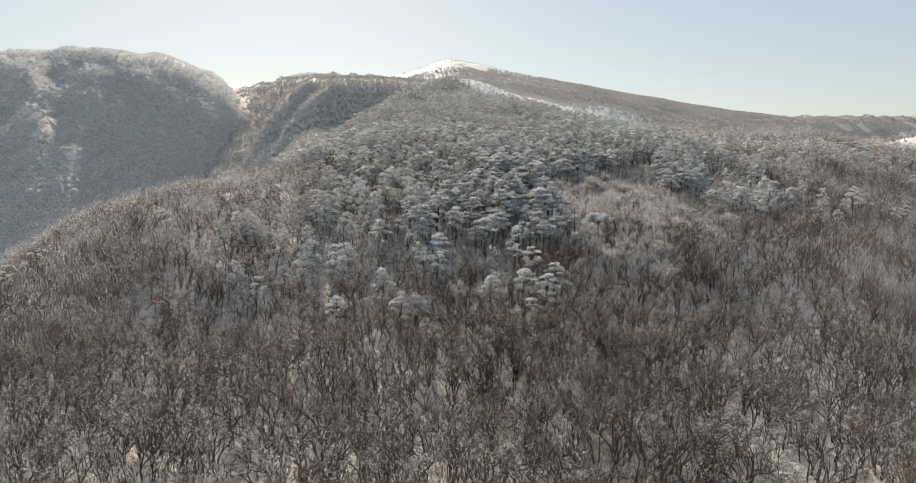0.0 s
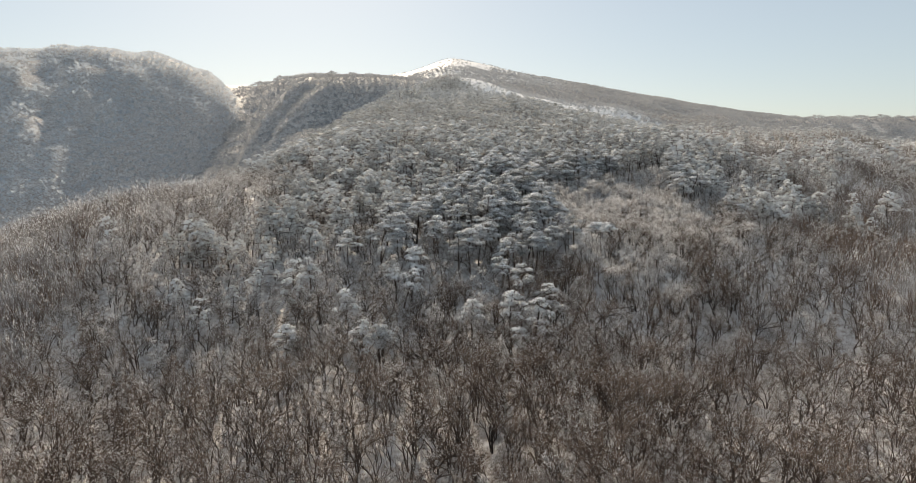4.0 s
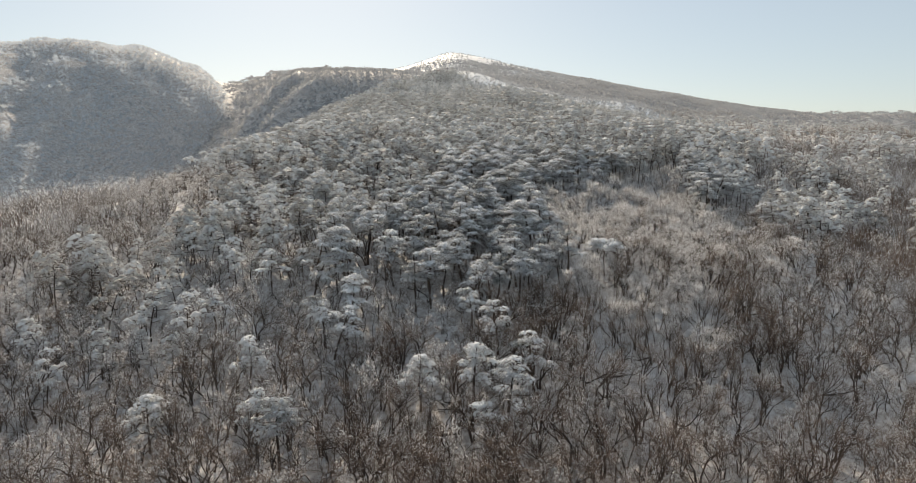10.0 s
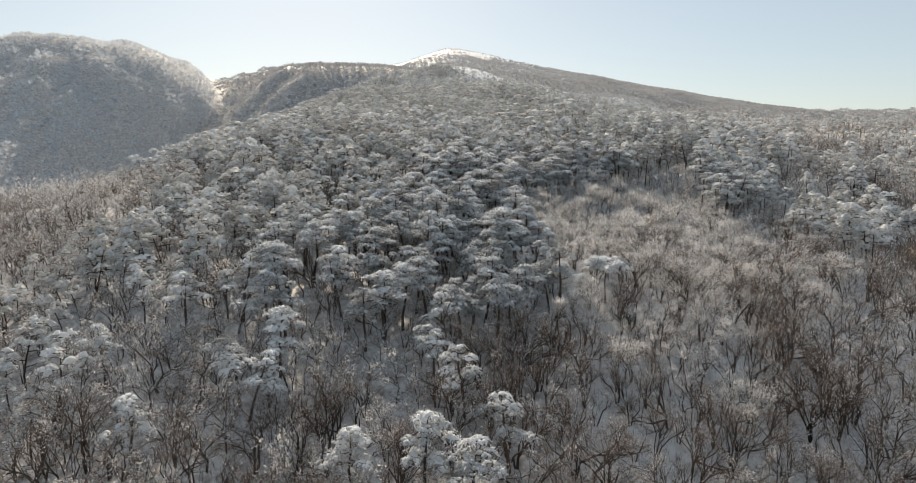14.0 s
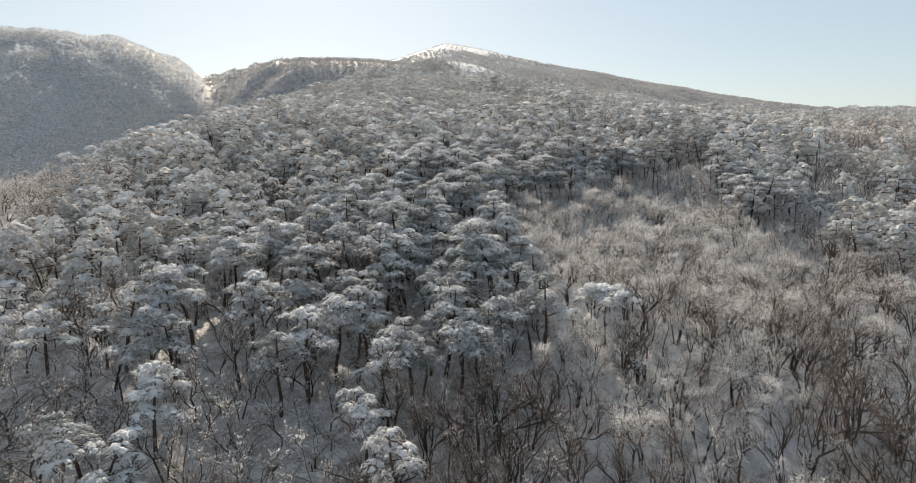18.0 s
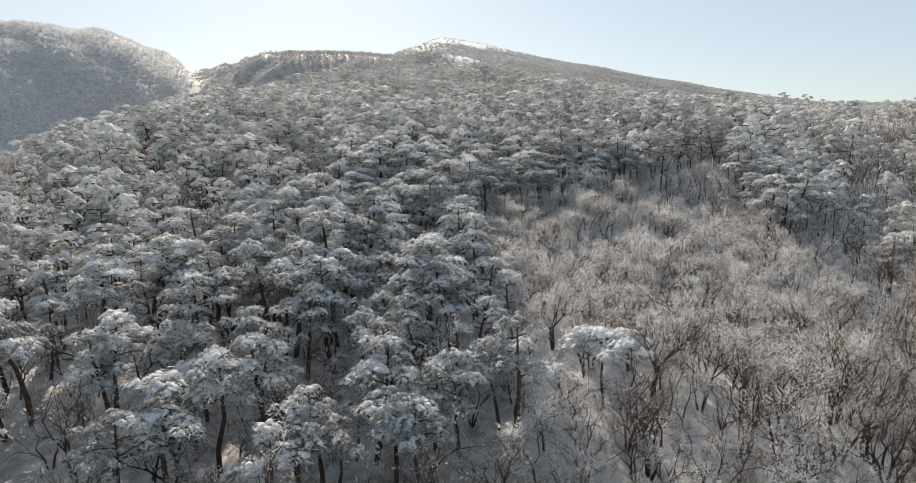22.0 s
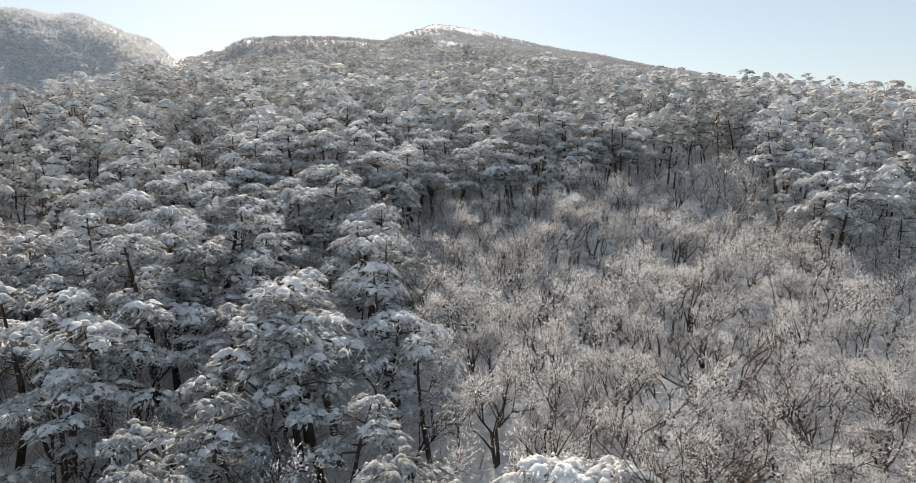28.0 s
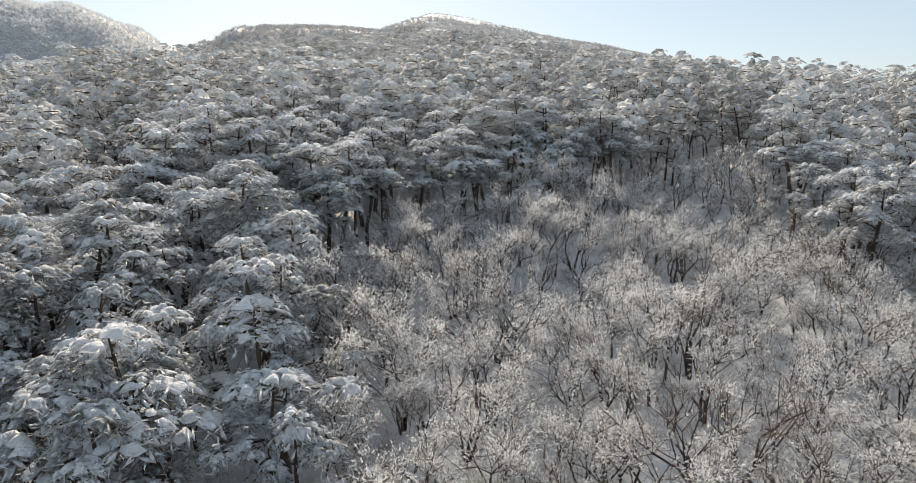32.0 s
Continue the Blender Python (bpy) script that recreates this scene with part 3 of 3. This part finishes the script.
def far_pine(seed, pads=6, lumps=2):
    """A broad pine as it looks from afar: uneven tiers of frosted foliage."""
    s = Shape(seed)
    r = s.r
    s.tube("trunk", [np.array((0, 0, -0.3)), np.array((0, 0, 6.5))], [0.18, 0.05], 3)
    a = r.uniform(0, 6.283)
    for i in range(pads):
        d = (2.1 - 0.32 * i) * r.uniform(0.6, 1.2) * (i < pads - 1)
        a += 2.4 + r.normal() * 0.4
        pad(s, np.array((d * math.cos(a), d * math.sin(a), 2.7 + 4.9 * i / pads + r.normal() * 0.3)), r.uniform(1.1, 1.5), 1.0, 1, 2, 0.4, 2, 4, 0.3, "", 3)
    return s


# ---- the nearer wood ----
def glade(x, y):
    """Gaps in the upper clearing where the snow lies open."""
    return box(x + 3 * waves(x, y, 14, 26), y + 2 * waves(x, y, 11, 27), 44, 64, 175, 188, 4)


NEAR_Y = (52, 222)
x, y, rr = jittered(-150, 220, 40, 268, 2.65, 11)
u = rr.uniform(size=len(x))
pine = u < pine_share(x, y)
thin = np.where(pine, rr.uniform(size=len(x)) < np.where(y > 215, 0.82, 0.68) * np.where(x < 8, 0.78, 1), rr.uniform(size=len(x)) < np.where(rime_share(x, y) > 0.8, 0.93, 0.96) * (1 - 0.3 * glade(x, y)))
between = pine & ~thin & (rr.uniform(size=len(x)) < 0.95)          # oaks between the pines
pine &= thin
thin |= between
x, y, pine, between = x[thin], y[thin], pine[thin], between[thin]
rime = (rr.uniform(size=len(x)) < rime_share(x, y) * np.where(between, np.where(y > 185, np.where(x < 8, 0.55, 0.97), 0.8), 1)) & ~pine
z = height(x, y) - 0.05
turn = rr.uniform(0, 6.283, len(x))
size = rr.uniform(0.78, 1.2, len(x)) * np.where(between, 0.95, 1) * np.where(rime & (x > 28), 0.88, 1)

# single pines that stand out among the oaks, and the lone broad pine in the clearing
SCATTERED = ((-6, 140.3), (-23.4, 123.2), (-42.4, 134.4), (-52, 166.7), (13.5, 152.5), (-10.9, 122.2), (-38, 139.8), (-25, 147.3), (-34.3, 155.2), (-16, 135.1),
             (13.1, 129.9), (-19.2, 156), (-27, 137), (-35, 145.5), (-4.6, 147.2), (12.9, 146.8), (-12.2, 155.2), (-1.4, 162.3), (6.7, 129.8), (16.2, 121.4),
             (11.6, 158.8), (22.9, 160), (17.6, 163.6), (5.5, 162.5), (24, 169.5), (63.7, 210.1), (-7.6, 142.2), (14.6, 154.2))
LONE = (35.5, 164.0)
clear = np.hypot(x - LONE[0], y - LONE[1]) > 3.0
for px, py in SCATTERED:
    clear &= np.hypot(x - px, y - py) > 1.7
x, y, z, pine, rime, turn, size = (a[clear] for a in (x, y, z, pine, rime, turn, size))
sx, sy = np.array(SCATTERED).T
x, y, z = np.append(x, sx), np.append(y, sy), np.append(z, height(sx, sy) - 0.05)
pine, rime = np.append(pine, np.ones(len(sx), bool)), np.append(rime, np.zeros(len(sx), bool))
turn, size = np.append(turn, rr.uniform(0, 6.283, len(sx))), np.append(size, rr.uniform(0.82, 1.0, len(sx)))
where = np.stack([x, y, z], 1)

near_mid = np.abs(x - (4 + 0.17 * y)) < np.where(pine, 32, 20) + 0.22 * (y - 40)
stretch = (y > NEAR_Y[0]) & (y < NEAR_Y[1]) & near_mid
rank = np.abs(x - (4 + 0.17 * y)) + 0.35 * np.abs(y - 140)
single = np.zeros(len(x), bool)
capped = np.zeros(len(x), bool)
capped[len(x) - len(sx):len(x) - len(sx) + 20] = True
kinds = (
    ("bare_oak_tree", ~pine & ~rime, "leafless brown oak with dark forked stems in the snow", "tree", "bare oaks of the wood", BARK,
     [bare_tree(100 + i, 7.3 + 0.4 * (i % 4), 2 + i % 3, 3, 1000, 200, 0.022, 0.036, 3, 1.0, 0.38) for i in range(7)]),
    ("frosted_oak_tree", rime, "leafless oak with white rime on its twigs", "tree", "rimed oaks of the wood", BARK,
     [bare_tree(200 + i, 6.4 + 0.35 * (i % 4), 1 + i % 3, 3, 800, 2200, 0.02, 0.036, 3, 1.2) for i in range(7)]),
    ("snow_capped_pine_tree", capped, "small pine with tiers of thick white snow among leafless oaks", "pine tree", "snow-capped pines among the oaks", PINE_BARK,
     [pine_tree(340 + i, 8.0 + 0.4 * (i % 3), 9 + i % 3, 9, 18, 0.15, 60, 50, 0.055, 2.1, 5, True, 0.4 + 0.06 * (i % 3)) for i in range(5)]),
    ("snowy_pine_tree", pine & ~capped, "mountain pine with drooping snow-laden foliage and bare dark trunk", "pine tree", "snow-laden pines of the wood", PINE_BARK,
     [pine_tree(300 + i, 8.2 + 0.4 * (i % 4), 8 + i % 3, 9, 18, 0.13, 70, 60, 0.05, 2.4, 5, True, 0.45 + 0.06 * (i % 3)) for i in range(8)]),
)
for name, mask, label, category, group, bark, shapes in kinds:
    idx = np.nonzero(mask & stretch)[0]
    order = np.abs(x - 42) + 0.8 * np.abs(y - 178) if name[:4] == "fros" else rank
    idx = idx[np.argsort(order[idx])][:215 if name[:5] == "snowy" else 300]
    single[idx] = True
    patterns = []
    for n, i in enumerate(idx):
        m = pose(*where[i], 0, 0, math.degrees(turn[i])) @ Matrix.Scale(size[i], 4)
        if n < len(shapes):
            top = thing_of(shapes[n], name, label, category, group, bark, RIMED_TWIG if name[:4] == "fros" else TWIG, FRESH_SNOW if name[:11] == "snow_capped" else SNOW)
            top.matrix_basis = m
            patterns.append((top, size[i]))
        else:
            top, k = patterns[n % len(patterns)]
            copy_thing(top, pose(*where[i], 0, 0, math.degrees(turn[i])) @ Matrix.Scale(size[i] / k, 4))

lone = thing_of(pine_tree(77, 6.3, 16, 8, 20, 0.18, 40, 60, 0.055, 2.8, 5, True, 0.72), "lone_pine_tree",
                "broad pine with a thick white snow cap among bare oaks", "pine tree", "", PINE_BARK, TWIG, FRESH_SNOW)
lone.matrix_basis = pose(LONE[0], LONE[1], float(height(*LONE)) - 0.05, 0, 0, 30)

rest = ~single
coarse = rest & ~pine & ((y > 242) | ((x < -72) & (y > 120)) | ((x > 85) & (y > 135)))
rest &= ~coarse
which = rr.randint(0, 6, len(x))
for name, mask, label, category, mats, shapes in (
    ("bare_wood", ~pine & ~rime, "brown leafless oak wood on the snowy slope", "woodland", MID,
     [bare_tree(400 + i, 7.4, 1 + i % 3, 3, 310, 100, 0.042, 0.05, 3, 1.0, 0.38) for i in range(6)]),
    ("frosted_wood", rime, "leafless oak wood white with rime", "woodland", {**MID, "twigs": MID_RIMED_TWIG},
     [bare_tree(500 + i, 6.6, 1 + i % 2, 2, 260, 240, 0.045, 0.062, 3, 1.1) for i in range(6)]),
    ("snowy_pine_wood", pine, "pine wood laden with snow", "woodland", {**MID, "trunk": PINE_BARK, "needles": RIMED_NEEDLE},
     [pine_tree(600 + i, 8.4, 8, 2, 4, 0.2, 20, 12, 0.12, 2.4, 3, False, 0.26 + 0.05 * (i % 3)) for i in range(6)]),
):
    m = mask & rest & ~(pine & (y > 236))
    stuff_of(name, shapes, mats, which[m], where[m], turn[m], size[m], label, category)

PINES = [pine_tree(760 + i, 8.4, 6, 1, 2, 0.26, 6, 6, 0.19, 2.3, 3, False, 0.26) for i in range(6)]
m = pine & rest & (y > 236)
stuff_of("pine_slope_wood", PINES, {**MID, "trunk": RIMED_TWIG, "limbs": RIMED_TWIG, "needles": RIMED_NEEDLE}, which[m], where[m], turn[m], size[m], "snow-laden pine wood higher up the slope", "woodland")
for name, mask, shapes, label in (
    ("bare_slope_wood", ~pine & ~rime, [clump(800 + i, 7.4, 60, 0.1, 16, 0.1) for i in range(6)], "brown leafless wood higher up the slope"),
    ("frosted_slope_wood", rime, [clump(820 + i, 6.8, 46, 0.1, 60, 0.12) for i in range(6)], "leafless wood white with rime higher up the slope"),
):
    m = mask & coarse
    stuff_of(name, shapes, {**MID, "trunk": PINE_BARK, "twigs": MID_RIMED_TWIG if name[:4] == "fros" else MID_TWIG}, which[m], where[m], turn[m], size[m], label, "woodland")

# ---- the wood goes on beside and behind the camera's way ----
r = np.random.RandomState(15)
x, y = (a.ravel() for a in np.meshgrid(np.arange(-200, 240, 3.9), np.arange(-80, 262, 3.9)))
x, y = x + r.uniform(-1.7, 1.7, x.size), y + r.uniform(-1.7, 1.7, x.size)
out = (y < 40) | (x < np.maximum(-150, -0.74 * y - 14)) | (x > np.minimum(220, 0.74 * y + 22))
x, y = x[out], y[out]
stuff_of("surrounding_wood", [clump(880 + i, 7.5, 38, 0.15, 10, 0.12) for i in range(4)], {**MID, "trunk": BARK}, r.randint(0, 4, len(x)),
         np.stack([x, y, height(x, y)], 1), r.uniform(0, 6.283, len(x)), r.uniform(0.75, 1.2, len(x)), "brown leafless wood on the lower spur", "woodland")

# ---- saplings and brush under the trees ----
ux, uy, ur = jittered(-95, 120, 42, 262, 2.2, 14)
keep = ur.uniform(size=len(ux)) < np.where(uy < 150, 0.6, np.where(uy > 178, 0.45, 0.6))
ux, uy = ux[keep], uy[keep]
uz = height(ux, uy)
low = np.stack([ux, uy, uz], 1)
stuff_of("undergrowth", [clump(860 + i, 3.6, 30, 0.03, 4, 0.05) for i in range(5)], MID, ur.randint(0, 5, len(ux)), low,
         ur.uniform(0, 6.283, len(ux)), ur.uniform(0.5, 1.3, len(ux)), "thin brown saplings and brush in the snow", "undergrowth")

# ---- the far woods ----
def pasture(x, y):
    """The open snowy strip at the mountain's foot."""
    up = steps(x, [-60, -20, 20, 62, 120, 180], [705, 695, 650, 632, 642, 630], 10) + 7 * waves(x, y, 50, 32) + 5 * waves(x, y, 15, 33)
    return (x > -35) & (x < 190) & (np.random.RandomState(5).uniform(size=np.shape(x)) > 0.3) & (y > np.minimum(brow(x) + 12, up - 35)) & (y < up) & (y > 380)


FARM = {"trunk": BARK, "twigs": FAR_BARE, "rime": FAR_PINE, "needles": RIMED_NEEDLE, "snow": FAR_PINE}
x, y, rr = jittered(-330, 420, 268, 720, 3.4, 12)
open_land = pasture(x, y) | (box(x + 10 * waves(x, y, 30, 35), y + 8 * waves(x, y, 20, 36), 255, 380, 400, 462, 6) > 0.5)
open_land |= (y > brow(x) + 45) & (x > 40) & (rr.uniform(size=len(x)) < 0.7)
x, y = x[~open_land], y[~open_land]
dark = np.maximum(dark_hill(x, y), left_mountain(x, y)) > spur(x, y)
x, y = x[~dark], y[~dark]
pine = rr.uniform(size=len(x)) < pine_share(x, y)
where = np.stack([x, y, height(x, y)], 1)
turn, size, which = rr.uniform(0, 6.283, len(x)), rr.uniform(0.75, 1.15, len(x)) * np.where(x > 55, 0.74, 0.95), rr.randint(0, 5, len(x))
far_pines = [far_pine(700 + i) for i in range(5)]
far_bares = [clump(720 + i, 7.0, 18, 0.3, 8) for i in range(5)]
closer = pine & (y < 385)
stuff_of("upper_pine_wood", PINES, {**MID, "trunk": RIMED_TWIG, "limbs": RIMED_TWIG, "snow": FAR_PINE, "needles": RIMED_NEEDLE},
         which[closer], where[closer], turn[closer], size[closer], "frosted pine wood on the upper spur, its colours paled for haze", "woodland")
farther = pine & ~closer
stuff_of("far_pine_wood", far_pines, FARM, which[farther], where[farther], turn[farther], size[farther], "distant pine wood with frosted crowns, their colours paled for haze", "woodland")
stuff_of("far_bare_wood", far_bares, FARM, which[~pine], where[~pine], turn[~pine], size[~pine], "distant leafless wood with traces of rime", "woodland")

x, y, rr = jittered(-760, 760, 300, 1040, 3.3, 13)
hill = (y < 860) | (mountain(x, y) > left_mountain(x, y))
hill &= (np.maximum.reduce([left_mountain(x, y), mountain(x, y), dark_hill(x, y)]) > spur(x, y)) | (y > 720)
edge = steps(x, [-140, -100, -60, -20, 0, 20, 70, 120, 200], [900, 850, 790, 690, 715, 800, 850, 930, 1200], 8)
snowy = (mountain(x, y) > left_mountain(x, y)) & (y + 28 * waves(x, y, 60, 31) + 22 * waves(x, y, 18, 34) > edge)
keep = hill & ~pasture(x, y) & ~(snowy & (rr.uniform(size=len(x)) < np.where(y > 940, 0.99, 0.8)))
x, y = x[keep], y[keep]
where = np.stack([x, y, height(x, y)], 1)
turn, size, which = rr.uniform(0, 6.283, len(x)), rr.uniform(0.6, 1.05, len(x)) * np.where(snowy[keep], 0.55, 1), rr.randint(0, 3, len(x))
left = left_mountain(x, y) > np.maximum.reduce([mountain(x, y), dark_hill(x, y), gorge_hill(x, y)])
crowns = [broad_clump(740 + i, 3.8 + 0.5 * i, 13, 0.5) for i in range(3)]
# the haze over these far slopes is in the wood's colours
stuff_of("valley_side_wood", crowns, {**FARM, "twigs": HAZY_HILL_WOOD}, which[left], where[left], turn[left], size[left],
         "rimed leafless wood on the steep valley side, coloured pale and bluish for haze", "woodland")
stuff_of("mountain_wood", crowns, {**FARM, "twigs": HAZY_MOUNTAIN_WOOD}, which[~left], where[~left], turn[~left], size[~left],
         "leafless wood on the far mountain, coloured blue-grey for haze", "woodland")
x, y = (a.ravel() for a in np.meshgrid(np.arange(-560, -130, 6.0), np.arange(1050, 1440, 6.0)))
x, y = x + rr.uniform(-2.8, 2.8, x.size), y + rr.uniform(-2.8, 2.8, x.size)
stuff_of("back_hill_wood", crowns, {**FARM, "twigs": HAZY_HILL_WOOD}, rr.randint(0, 3, len(x)), np.stack([x, y, height(x, y)], 1), rr.uniform(0, 6.283, len(x)),
         rr.uniform(1.0, 1.6, len(x)), "leafless wood on the hill behind the valley, coloured pale and bluish for haze", "woodland")
